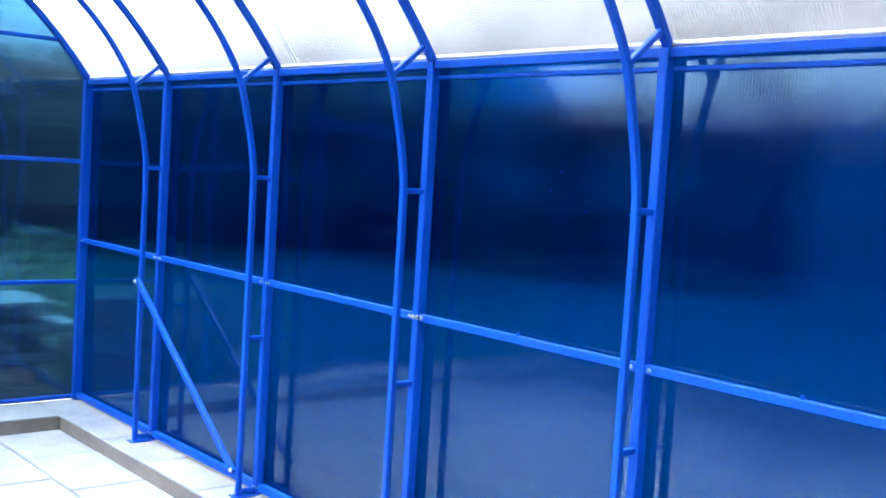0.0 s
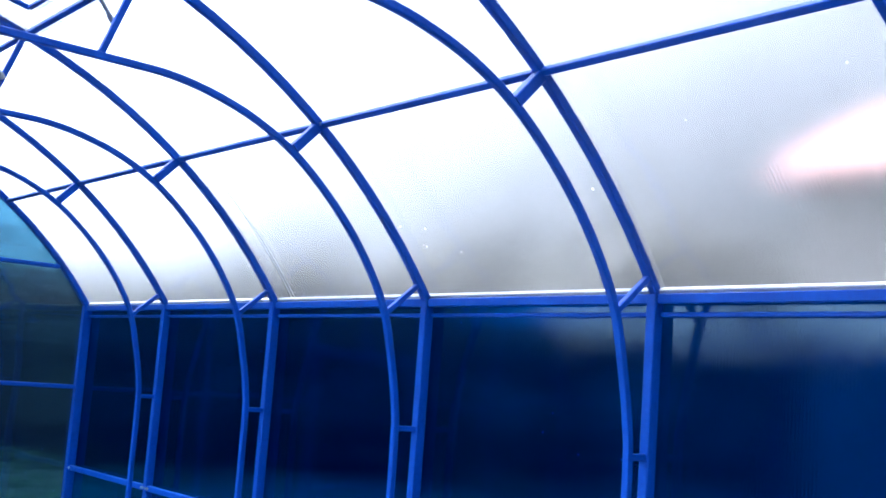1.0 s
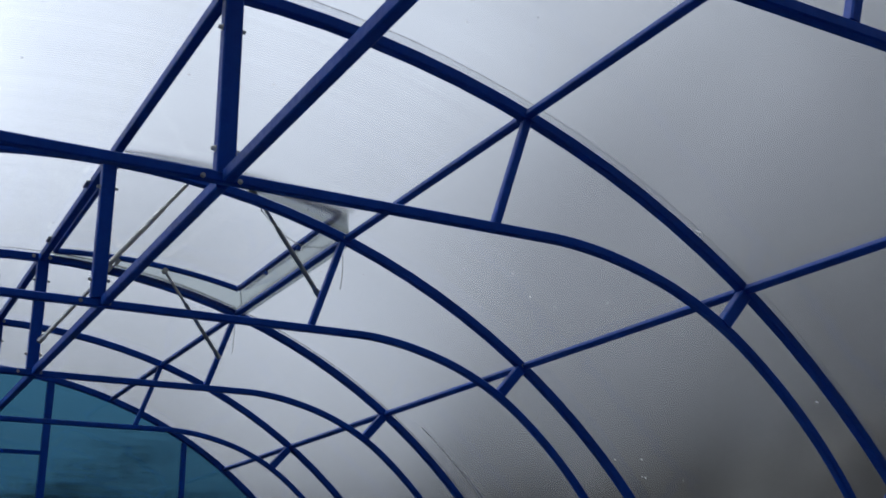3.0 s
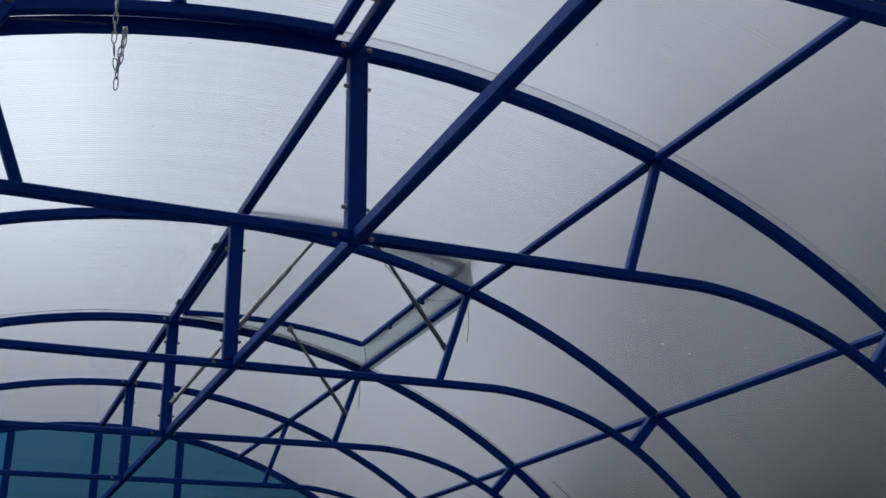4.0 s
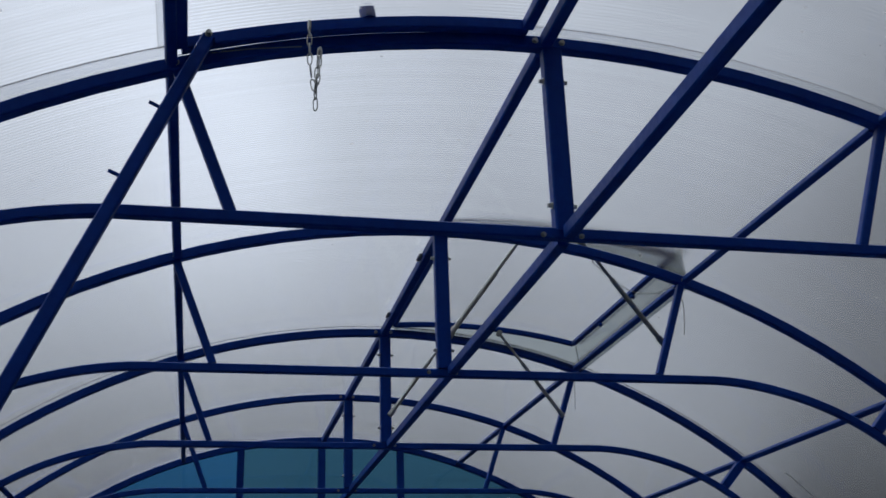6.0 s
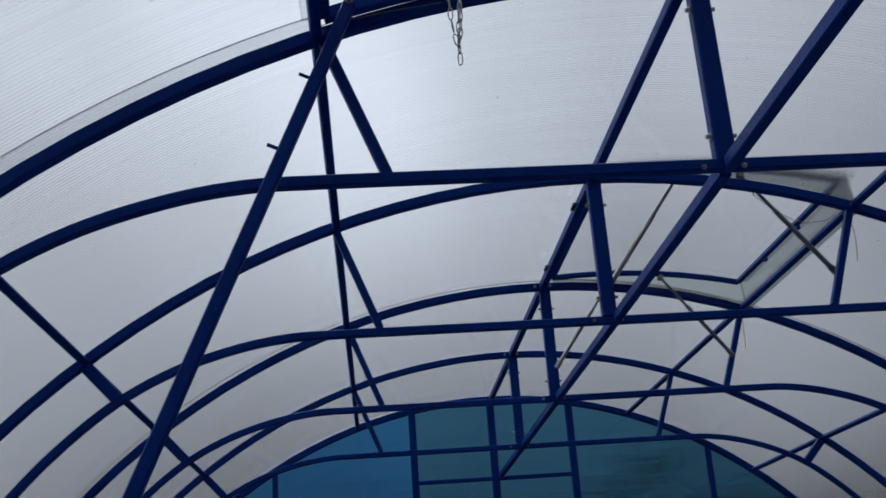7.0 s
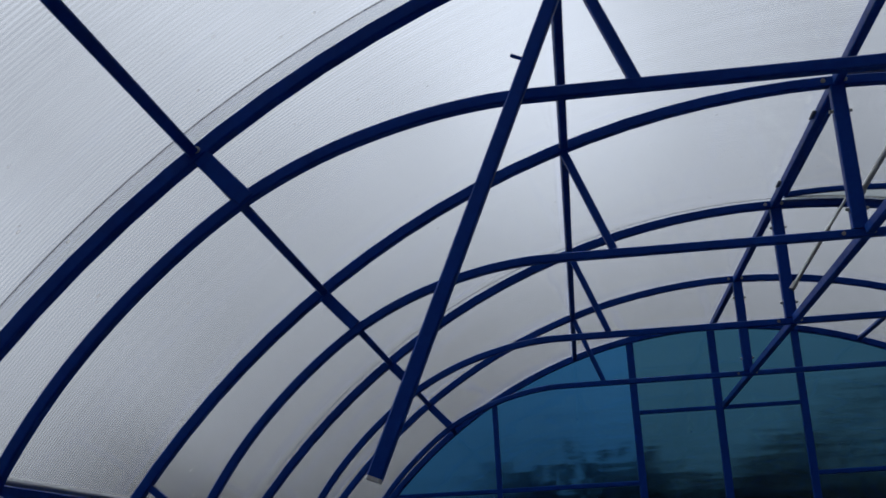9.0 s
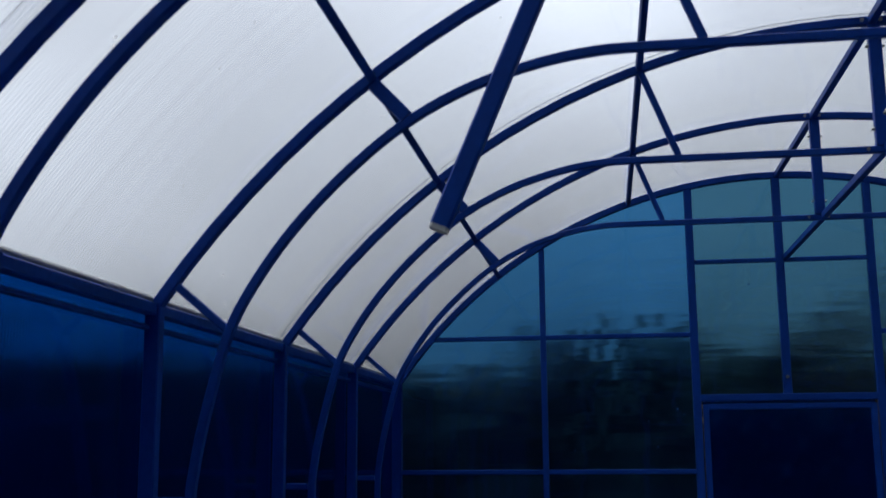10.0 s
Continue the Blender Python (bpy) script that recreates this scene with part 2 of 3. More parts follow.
ROOFRED = plain("faded_red_roof_metal", (0.46, 0.20, 0.17), (0.40, 0.17, 0.15), 1.5, 0.5)


# ---------------------------------------------------------------- builders
def mesh_of(bm, name, smooth=False):
    me = bpy.data.meshes.new(name)
    bm.to_mesh(me)
    bm.free()
    if smooth:
        for p in me.polygons:
            p.use_smooth = True
    return me


def part(name, bm, material, parent=None, label="", outward=None):
    me = bm if isinstance(bm, bpy.types.Mesh) else mesh_of(bm, name)
    if not me.materials:
        me.materials.append(material)
        if outward is not None:
            me.materials.append(OUTER[material.name])
            for f in me.polygons:
                f.material_index = int(f.normal.dot(Vector(outward(f.center))) > 0.7)
            if material is ROOFPC:      # cut ends of the sheet are clear
                me.materials.append(SKIRTPC)
                for f in me.polygons:
                    if abs(f.normal.y) > 0.7:
                        f.material_index = 2
    ob = new(name, me)
    ob.parent = parent
    if label:
        tagged(ob, label)
    return ob


def empty(name, at=(0, 0, 0)):
    ob = new(name)
    ob.location = at
    return ob


def sweep(pts, w, h, side=(0, 1, 0), bev=0.003, bm=None):
    """A rectangular steel tube with rounded edges along pts; w across (along side), h the other way."""
    bm = bm or bmesh.new()
    side = Vector(side).normalized()
    pts = [Vector(p) for p in pts]
    a, b = w / 2, h / 2
    prof = [(-a + bev, -b), (a - bev, -b), (a, -b + bev), (a, b - bev), (a - bev, b), (-a + bev, b), (-a, b - bev), (-a, -b + bev)]
    rings = []
    for i, p in enumerate(pts):
        d = (pts[min(i + 1, len(pts) - 1)] - pts[max(i - 1, 0)]).normalized()
        s = (side - d * side.dot(d)).normalized()
        n = d.cross(s)
        rings.append([bm.verts.new(p + s * u + n * v) for u, v in prof])
    for r, q in zip(rings, rings[1:]):
        for k in range(8):
            bm.faces.new((r[k], r[(k + 1) % 8], q[(k + 1) % 8], q[k]))
    bm.faces.new(rings[0][::-1])
    bm.faces.new(rings[-1])
    bmesh.ops.recalc_face_normals(bm, faces=bm.faces)
    return bm


def rod(p, q, r, n=8, bm=None):
    bm = bm or bmesh.new()
    p, q = Vector(p), Vector(q)
    d = q - p
    bmesh.ops.create_cone(bm, cap_ends=True, segments=n, radius1=r, radius2=r, depth=d.length,
                          matrix=Matrix.Translation((p + q) / 2) @ d.to_track_quat('Z', 'Y').to_matrix().to_4x4())
    return bm


def box(lo, hi, bev=0.0, bm=None):
    bm = bm or bmesh.new()
    lo, hi = Vector(lo), Vector(hi)
    g = bmesh.ops.create_cube(bm, size=1, matrix=Matrix.Translation((lo + hi) / 2) @ Matrix.Diagonal((*(hi - lo), 1)))
    if bev:
        es = {e for v in g["verts"] for e in v.link_edges}
        bmesh.ops.bevel(bm, geom=list(es), offset=bev, segments=1, affect='EDGES')
    return bm


def hexbolt(at, axis, r=0.008, length=0.012):
    """A bolt head on its washer; axis points away from the tube."""
    at, axis = Vector(at), Vector(axis).normalized()
    bm = rod(at, at + axis * 0.002, r * 1.5, 10)
    return rod(at + axis * 0.002, at + axis * length, r, 6, bm)


def spline(ctrl, n=6):
    """A smooth curve through the control points."""
    c = [Vector(p) for p in ctrl]
    c = [c[0] * 2 - c[1]] + c + [c[-1] * 2 - c[-2]]
    out = []
    for i in range(1, len(c) - 2):
        for k in range(n):
            t = k / n
            a, b, d, e = c[i - 1:i + 3]
            out.append(0.5 * (2 * b + (d - a) * t + (2 * a - 5 * b + 4 * d - e) * t * t + (3 * b - a - 3 * d + e) * t ** 3))
    return out + [c[-2]]


# ---------------------------------------------------------------- plan
HALF, EAVE, APEX = 2.0135, 2.0, 3.048
WALL = 2.022        # middle line of posts and rails in the side walls
RAD = (HALF ** 2 + (APEX - EAVE) ** 2) / (2 * (APEX - EAVE))
MID_Z = APEX - RAD
END = math.asin(HALF / RAD)
Y = [0.0, -1.048, -2.135, -3.218, -4.293] + [-5.36 - 1.073 * k for k in range(4)]
LEAN = [0.0117, 0.0055, 0.0069, 0.0, 0.015, 0.006, 0.006, 0.006, 0.006]      # each arch sits a little off the middle
CHORD = 2.600
P1 = 1.4755
P2 = {1: 0.785, -1: 0.772}
STRUT = {1: 0.677, -1: 0.653}
BASE = 0.08


def arch_z(x, up=0.0):
    return MID_Z + math.sqrt((RAD + up) ** 2 - x * x)


def arch_pts(y, up=0.0, a0=-END, a1=END, n=40):
    r = RAD + up
    return [(r * math.sin(a0 + (a1 - a0) * k / n), y, MID_Z + r * math.cos(a0 + (a1 - a0) * k / n)) for k in range(n + 1)]


def ang(x):
    return math.asin(x / RAD)


# ---------------------------------------------------------------- ground and floor
bm = bmesh.new()
bmesh.ops.create_circle(bm, cap_ends=True, segments=48, radius=900)
ground = tagged(part("ground", bm, GRASS), "flat trodden grass and earth round the greenhouse", "ground", kind="structure")
ground.location = (0, -4, -0.06)

floor = tagged(part("floor", box((-HALF + 0.215, Y[8] + 0.335, -0.05), (HALF - 0.215, -0.335, -0.012)), SAND),
               "sandy bed under the pale paving slabs inside", "floor", kind="structure")
kerb = tagged(empty("kerb"), "low concrete kerb with pale stone coping under the walls", "kerb", kind="structure")
for lo, hi in (((HALF - 0.215, Y[8] - 0.1, -0.05), (HALF + 0.12, 0.12, 0.066)), ((-HALF - 0.12, Y[8] - 0.1, -0.05), (-HALF + 0.215, 0.12, 0.066)),
               ((-HALF + 0.215, -0.335, -0.05), (HALF - 0.215, 0.12, 0.066)), ((-HALF + 0.215, Y[8] - 0.1, -0.05), (HALF - 0.215, Y[8] + 0.335, 0.066))):
    part("footing", box(lo, hi, 0.004), CONCRETE, kerb, "rough brown-grey concrete footing")

# ---------------------------------------------------------------- trusses
INNER = [(1.914, BASE), (1.914, 0.8), (1.914, 1.45), (1.904, 1.60), (1.877, 1.74), (1.829, 1.92), (1.765, 2.045), (1.667, 2.18), (1.537, 2.315),
         (1.387, 2.435), (1.225, 2.52), (1.055, 2.573), (0.905, 2.597), (0.765, CHORD)]
inner_r = [(p.x, p.z) for p in spline([(x, 0, z) for x, z in INNER], 5)]
inner_full = [(-x, 0, z) for x, z in inner_r] + [(0, 0, CHORD)] + [(x, 0, z) for x, z in reversed(inner_r)]


def make_truss():
    t = empty("truss")
    tagged(t, "blue painted steel truss of outer arch, inner pipe and posts", "truss", "trusses along the greenhouse")
    part("arch", sweep(arch_pts(0), 0.029, 0.029), PAINT, t)
    part("inner_pipe", sweep(inner_full, 0.0235, 0.0235), PAINT, t)
    for s in (-1, 1):
        part("post", sweep([(s * WALL, 0, BASE), (s * WALL, 0, EAVE)], 0.034, 0.04), PAINT, t)
        for z in (0.105, 0.80, 1.518):
            part("link", sweep([(s * 1.926, 0, z), (s * (WALL - 0.021), 0, z)], 0.02, 0.02), PAINT, t)
        part("eave_link", sweep([(s * 1.828, 0, 1.928), (s * 1.976, 0, 2.052)], 0.02, 0.02), PAINT, t)
        part("radial_link", sweep([(s * 1.382, 0, 2.45), (s * (P1 - 0.008), 0, arch_z(P1) - 0.014)], 0.03, 0.035), PAINT, t)
        part("strut", sweep([(s * STRUT[s], 0, CHORD + 0.012), (s * (P2[s] - 0.005), 0, arch_z(P2[s]) - 0.014)], 0.022, 0.022), PAINT, t)
        part("foot_plate", box((s * 1.95 - 0.06, -0.03, BASE), (s * 1.95 + 0.06, 0.03, BASE + 0.006), 0.001), PAINT, t)
        for z in (1.05, 0.115):
            for d in (-1, 1):
                part("bolt", hexbolt((s * (WALL - 0.02), d * 0.012, z), (-s, 0, 0), 0.006, 0.008), ZINC, t, "zinc bolt head")
    king = part("king_post", sweep([(0.008, 0, CHORD + 0.013), (0.008, 0, APEX - 0.015)], 0.03, 0.042, (0, 1, 0)), PAINT, t)
    for z in (CHORD + 0.07, APEX - 0.09):
        for d in (-1, 1):
            part("bolt", hexbolt((0.008 + d * 0.021, 0, z), (d, 0, 0), 0.005, 0.010), ZINC, king, "zinc bolt head")
    for d in (-1, 1):
        part("bolt", hexbolt((d * 0.04, -0.0118, CHORD), (0, -1, 0), 0.0038, 0.007), ZINC, t, "zinc bolt head")
        for x in (P1, P2[d], 0.03):
            part("bolt", hexbolt((d * x, -0.0145, arch_z(x)), (0, -1, 0), 0.0045, 0.007), ZINC, t, "zinc bolt head")
    return t


truss = make_truss()
truss.location = (LEAN[1], Y[1], 0)
trusses = [truss] + [copy_thing(truss, pose(LEAN[k], Y[k], 0)) for k in range(2, 8)]
for k, t in enumerate(trusses, 1):      # the wall posts stand in line
    for c in t.children:
        if c.name.split(".")[0] in ("post", "foot_plate"):
            c.location.x -= LEAN[k]
        if k == 4 and c.name.startswith("inner_pipe"):
            c.location.x -= 0.010
            c.scale = (1.008, 1, 1.0025)


# ---------------------------------------------------------------- long members
def long_member(name, label, x, z, w, h, ys, group, tilt=0.0, mid_bolt=False):
    e = tagged(empty(name, (x, 0, z)), label, "purlin", group)
    side = (math.cos(tilt), 0, -math.sin(tilt))
    for a, b in zip(ys, ys[1:]):
        bar = part("bar", sweep([(0, a - 0.02, 0), (0, b + 0.02, 0)], w, h, side), PAINT, e)
        if mid_bolt:
            part("bolt", hexbolt((0, (a + b) / 2, h / 2), (0, 0, 1), 0.006, 0.009), PAINT, bar)
            for y in (a - 0.035, b + 0.035):
                part("bolt", hexbolt((-math.copysign(w / 2, x), y, 0), (-math.copysign(1, x), 0, 0), 0.005, 0.007), ZINC, bar, "zinc bolt head")
    return e


for s in (-1, 1):
    for x in (P1, P2[s]):
        long_member("purlin", "blue painted steel purlin tube between the roof arches", s * x + 0.006, arch_z(x) - 0.002, 0.022, 0.02, Y, "roof purlins", s * ang(x))
    long_member("wall_rail", "blue painted steel rail halfway up the side wall", s * (WALL - 0.004), 1.05, 0.026, 0.028, Y, "wall rails", 0.0, True)
    long_member("eave_rail", "blue painted steel rail along the eave", s * (WALL + 0.004), EAVE - 0.014, 0.034, 0.03, Y, "wall rails")
    long_member("eave_strip", "thin blue steel strip just under the eave rail", s * (WALL + 0.012), EAVE - 0.06, 0.016, 0.014, Y, "wall rails")
    long_member("base_rail", "blue painted steel rail along the kerb", s * (WALL + 0.004), 0.112, 0.034, 0.036, Y, "wall rails")
for s in (-1, 1):
    tr = tagged(empty("eave_profile", (s * (RAD + 0.022) * math.sin(END), 0, MID_Z + (RAD + 0.022) * math.cos(END))), "pale plastic end profile along the lower edge of the roof sheets", "edge profile", "edge profiles")
    for a, b in ((0.03, Y[2]), (Y[2], Y[4]), (Y[4], Y[6]), (Y[6], Y[8] - 0.03)):
        part("profile", sweep([(0, a - 0.002, 0), (0, b + 0.002, 0)], 0.014, 0.02, (math.cos(END), 0, -s * math.sin(END))), PROFILE, tr)
long_member("ridge_purlin", "blue painted steel tube along the ridge", 0.008, APEX - 0.002, 0.026, 0.03, Y, "roof purlins")
long_member("ridge_beam", "blue painted steel beam under the ridge between the chords", 0.027, CHORD + 0.006, 0.025, 0.029, Y, "roof purlins")


# ---------------------------------------------------------------- gables
def make_gable(y, out):
    g = tagged(empty("gable_frame", (0, y, 0)), "blue painted steel gable frame with a central door opening", "gable frame", "gable frames")
    part("arch", sweep([(x + 0.008, y0, z) for x, y0, z in arch_pts(0)], 0.036, 0.034), PAINT, g)
    for s in (-1, 1):
        part("corner_post", sweep([(s * WALL, 0, BASE), (s * WALL, 0, EAVE)], 0.042, 0.05), PAINT, g)
        part("mullion", sweep([(s * 1.236, 0, BASE), (s * 1.236, 0, arch_z(1.236) - 0.017)], 0.026, 0.03), PAINT, g)
        part("door_jamb", sweep([(s * 0.454, 0, BASE), (s * 0.454, 0, arch_z(0.454) - 0.017)], 0.03, 0.04), PAINT, g)
        for z in (0.105, 0.80, 1.518, 2.215):
            xe = WALL - 0.025 if z < EAVE else math.sqrt(RAD ** 2 - (z - MID_Z) ** 2) - 0.02
            for a, b in ((0.47, 1.223), (1.249, xe)):
                part("rail", sweep([(s * a, 0, z), (s * b, 0, z)], 0.026, 0.024, (0, 1, 0)), PAINT, g)
        part("transom", sweep([(s * 0.02, 0, 2.595), (s * 0.435, 0, 2.595)], 0.024, 0.022, (0, 1, 0)), PAINT, g)
    part("king_post", sweep([(0, 0, 1.906), (0, 0, APEX - 0.017)], 0.03, 0.042), PAINT, g)
    part("lintel", sweep([(-0.435, 0, 1.888), (0.435, 0, 1.888)], 0.03, 0.035), PAINT, g)
    part("bolt", hexbolt((0, -out * 0.016, 1.99), (0, -out, 0), 0.006, 0.009), ZINC, g, "zinc bolt head")
    return g


def gable_sheet(x0, x1, z0, y, side):
    """A flat sheet between two uprights, cut to the arch above."""
    bm = bmesh.new()
    n = 16
    up = 0.012
    low = [(x0, y, z0), (x1, y, z0)]
    top = [(x1 + (x0 - x1) * k / n, y, arch_z(max(min(x1 + (x0 - x1) * k / n, HALF - 0.001), -HALF + 0.001), up) if abs(x1 + (x0 - x1) * k / n) < HALF else EAVE) for k in range(n + 1)]
    f = bm.faces.new([bm.verts.new(p) for p in low + top])
    r = bmesh.ops.extrude_face_region(bm, geom=[f])
    bmesh.ops.translate(bm, verts=[v for v in r["geom"] if isinstance(v, bmesh.types.BMVert)], vec=(0, side * 0.008, 0))
    bmesh.ops.recalc_face_normals(bm, faces=bm.faces)
    return bm


for y, out, nm in ((Y[0], 1, "wall_north"), (Y[8], -1, "wall_south")):
    make_gable(y, out)
    w = tagged(empty(nm, (0, y, 0)), "gable wall of teal-blue translucent plastic sheets", "wall", kind="structure")
    ys = out * 0.02
    part("panel", gable_sheet(-HALF, -0.452, BASE + 0.01, ys, out), GABLEPC, w, "", lambda c: (0, out, 0))
    part("panel", gable_sheet(-0.448, 0.448, 1.885, ys, out), GREYERPC, w, "greyed teal plastic panel", lambda c: (0, out, 0))
    part("panel", gable_sheet(0.452, HALF, BASE + 0.01, ys, out), GREYERPC, w, "greyed teal plastic panel", lambda c: (0, out, 0))
    d = tagged(empty("door_1" if out > 0 else "door_2", (0, y, 0)), "closed blue greenhouse door with plastic panels", "door", kind="structure")
    for s in (-1, 1):
        part("stile", sweep([(s * 0.412, 0, BASE + 0.02), (s * 0.412, 0, 1.855)], 0.026, 0.03), PAINT, d)
    for z in (BASE + 0.035, 0.95, 1.842):
        part("crossbar", sweep([(-0.397, 0, z), (0.397, 0, z)], 0.026, 0.028), PAINT, d)
    part("panel", box((-0.425, min(ys, ys + out * 0.008), BASE + 0.02), (0.425, max(ys, ys + out * 0.008), 1.884)), BLUEPC, d, "dark blue plastic panel", lambda c: (0, out, 0))
    part("door_handle", sweep([(0.36, -out * 0.04, 0.92), (0.36, -out * 0.04, 1.06)], 0.014, 0.014), ZINC, d, "zinc pull handle")

# ---------------------------------------------------------------- side walls and roof sheets
for s, nm in ((1, "wall_east"), (-1, "wall_west")):
    w = tagged(empty(nm), "side wall of dark blue translucent plastic sheets", "wall", kind="structure")
    for a, b in ((0.015, Y[2]), (Y[2], Y[4]), (Y[4], Y[6]), (Y[6], Y[8] - 0.015)):
        x0, x1 = s * (WALL + 0.027), s * (WALL + 0.035)
        part("panel", box((min(x0, x1), b + 0.001, BASE + 0.01), (max(x0, x1), a - 0.001, EAVE - 0.004)), BLUEPC, w, "", lambda c: (s, 0, 0))


def arc_sheet(a0, a1, y0, y1, up, thick, n):
    bm = bmesh.new()
    rows = []
    for k in range(n + 1):
        a = a0 + (a1 - a0) * k / n
        rows.append([bm.verts.new(((RAD + u) * math.sin(a), y, MID_Z + (RAD + u) * math.cos(a))) for u in (up, up + thick) for y in (y0, y1)])
    for r, q in zip(rows, rows[1:]):
        bm.faces.new((r[0], q[0], q[1], r[1]))
        bm.faces.new((r[2], r[3], q[3], q[2]))
        bm.faces.new((r[0], r[2], q[2], q[0]))
        bm.faces.new((r[1], q[1], q[3], r[3]))
    for r in (rows[0], rows[-1]):
        bm.faces.new((r[0], r[1], r[3], r[2]))
    bmesh.ops.recalc_face_normals(bm, faces=bm.faces)
    return bm


roof = tagged(empty("roof"), "arched roof of clear milky twin-wall plastic sheets", "roof", kind="structure")
LAP = 0.026
OUT = ang(HALF) + 0.012
for k, (a, b) in enumerate(((0.03, Y[2] - LAP), (Y[2] + 0.01, Y[4] - LAP), (Y[4] + 0.01, Y[6] - LAP), (Y[6] + 0.01, Y[8] - 0.03))):
    up = 0.018 + 0.010 * (k % 2)
    spans = [(-OUT, OUT, b, a)]
    if k == 1:      # bay with the open sash, on the east side of the ridge
        spans = [(-OUT, ang(0.03), b, a), (ang(P2[1]), OUT, b, a), (ang(0.03), ang(P2[1]), b, Y[3]), (ang(0.03), ang(P2[1]), Y[2], a)]
    if k == 2:      # bay with the shut sash, on the west side of the ridge
        spans = [(ang(-0.03), OUT, b, a), (-OUT, ang(-P2[-1]), b, a), (ang(-P2[-1]), ang(-0.03), b, Y[5]), (ang(-P2[-1]), ang(-0.03), Y[4], a)]
    for a0, a1, y0, y1 in spans:
        part("roof_sheet", arc_sheet(a0, a1, y0, y1, up, 0.0018, max(4, int((a1 - a0) / END * 28))), ROOFPC, roof, "", lambda c: Vector((c.x, 0, c.z - MID_Z)).normalized())

part("sheet_edge", sweep(arch_pts(Y[2] - 0.142, 0.0145, radians(40), END, 14), 0.004, 0.003, (0, 1, 0), 0.0008), CAPPLAST, roof, "pale worn edge of an overlapping sheet")
part("sheet_edge", sweep(arch_pts(Y[2] - 0.165, 0.0145, radians(46), END, 10), 0.003, 0.003, (0, 1, 0), 0.0008), CAPPLAST, roof, "pale worn edge of an overlapping sheet")


# ---------------------------------------------------------------- roof sashes
def make_sash(side, y0, y1, lift, label):
    """A curved roof sash hinged at the ridge; lift in degrees."""
    e = tagged(empty("roof_sash", (0, (y0 + y1) / 2, APEX + 0.022)), label, "roof vent", "roof vents")
    L = (y1 - y0) / 2
    a0, a1 = ang(0.048 if lift else 0.036), ang(P2[side] - (0.008 if lift else 0.022))

    def P(a, y, up=0.0):
        return (side * (RAD + up) * math.sin(a), y, (RAD + up) * math.cos(a) - RAD)
    n = 12
    for y in (-L, L):
        part("rib", sweep([P(a0 + (a1 - a0) * k / n, y) for k in range(n + 1)], 0.018 if lift else 0.024, 0.02 if lift else 0.028), PAINT, e)
    for a in (a0, a1):
        part("crossbar", sweep([P(a, -L + 0.012), P(a, L - 0.012)], 0.018 if lift else 0.024, 0.02 if lift else 0.026, (math.cos(a), 0, -side * math.sin(a))), PAINT, e)
    bm = bmesh.new()
    rows = [[bm.verts.new(P(a0 + (a1 + 0.016 - a0) * k / n, y, u)) for u in (0.016, 0.022) for y in (-L - 0.02, L + 0.02)] for k in range(n + 1)]
    for r, q in zip(rows, rows[1:]):
        for i, j in ((0, 1), (1, 3), (3, 2), (2, 0)):
            bm.faces.new((r[i], q[i], q[j], r[j]))
    for r in (rows[0], rows[-1]):
        bm.faces.new((r[0], r[1], r[3], r[2]))
    bmesh.ops.recalc_face_normals(bm, faces=bm.faces)
    part("sash_panel", bm, ROOFPC, e, "clear milky plastic panel", lambda c: (0, 0, 1))
    if lift:
        drop = 0.118
        for y in (-L - 0.014, L + 0.014):
            bm = bmesh.new()
            rw = [[bm.verts.new(Vector(P(a0 + (a1 + 0.0065 - a0) * k / n, y + dy, 0.012)) - Vector((0, 0, dz * (0.3 + 0.7 * k / n)))) for dy in (-.002, .002) for dz in (0, drop)] for k in range(n + 1)]
            for r, q in zip(rw, rw[1:]):
                for i, j in ((0, 1), (1, 3), (3, 2), (2, 0)):
                    bm.faces.new((r[i], q[i], q[j], r[j]))
            for r in (rw[0], rw[-1]):
                bm.faces.new((r[0], r[1], r[3], r[2]))
            bmesh.ops.recalc_face_normals(bm, faces=bm.faces)
            part("skirt", bm, SKIRTPC, e, "clear plastic side skirt")
        q = Vector(P(a1, 0))
        part("skirt", box((side * q.x + side * 0.012 if side > 0 else -q.x, -L - 0.012, q.z - drop), (q.x + 0.016, L + 0.012, q.z + 0.012)), SKIRTPC, e, "clear plastic side skirt")
    for y in (-L * 0.6, L * 0.6):
        hinge = part("hinge", box((-0.018, y - 0.03, -0.022), (0.018, y + 0.03, -0.016), 0.001), ZINC, e, "zinc hinge leaf")
        part("hinge_pin", rod((0, y - 0.03, -0.014), (0, y + 0.03, -0.014), 0.005), ZINC, hinge)
    for y in (-L * 0.3, L * 0.35):
        part("catch", rod(P(a1, y, -0.016), P(a1, y, -0.026), 0.009, 10), PAINT, e, "small round blue catch")
    if not lift:
        a = ang(0.375)
        part("wing_nut", rod(P(a, L + 0.0, 0.012), P(a, L + 0.0, 0.04), 0.017, 10), PAINT, e, "round blue nut")
    e.rotation_euler = (0, -side * radians(lift), 0)
    return e


make_sash(1, Y[3] + 0.03, Y[2] - 0.03, 5.5, "open blue-framed roof vent of clear plastic, propped on rods")
make_sash(-1, Y[5] + 0.028, Y[4] - 0.027, 0.0, "shut blue-framed roof vent of clear plastic")


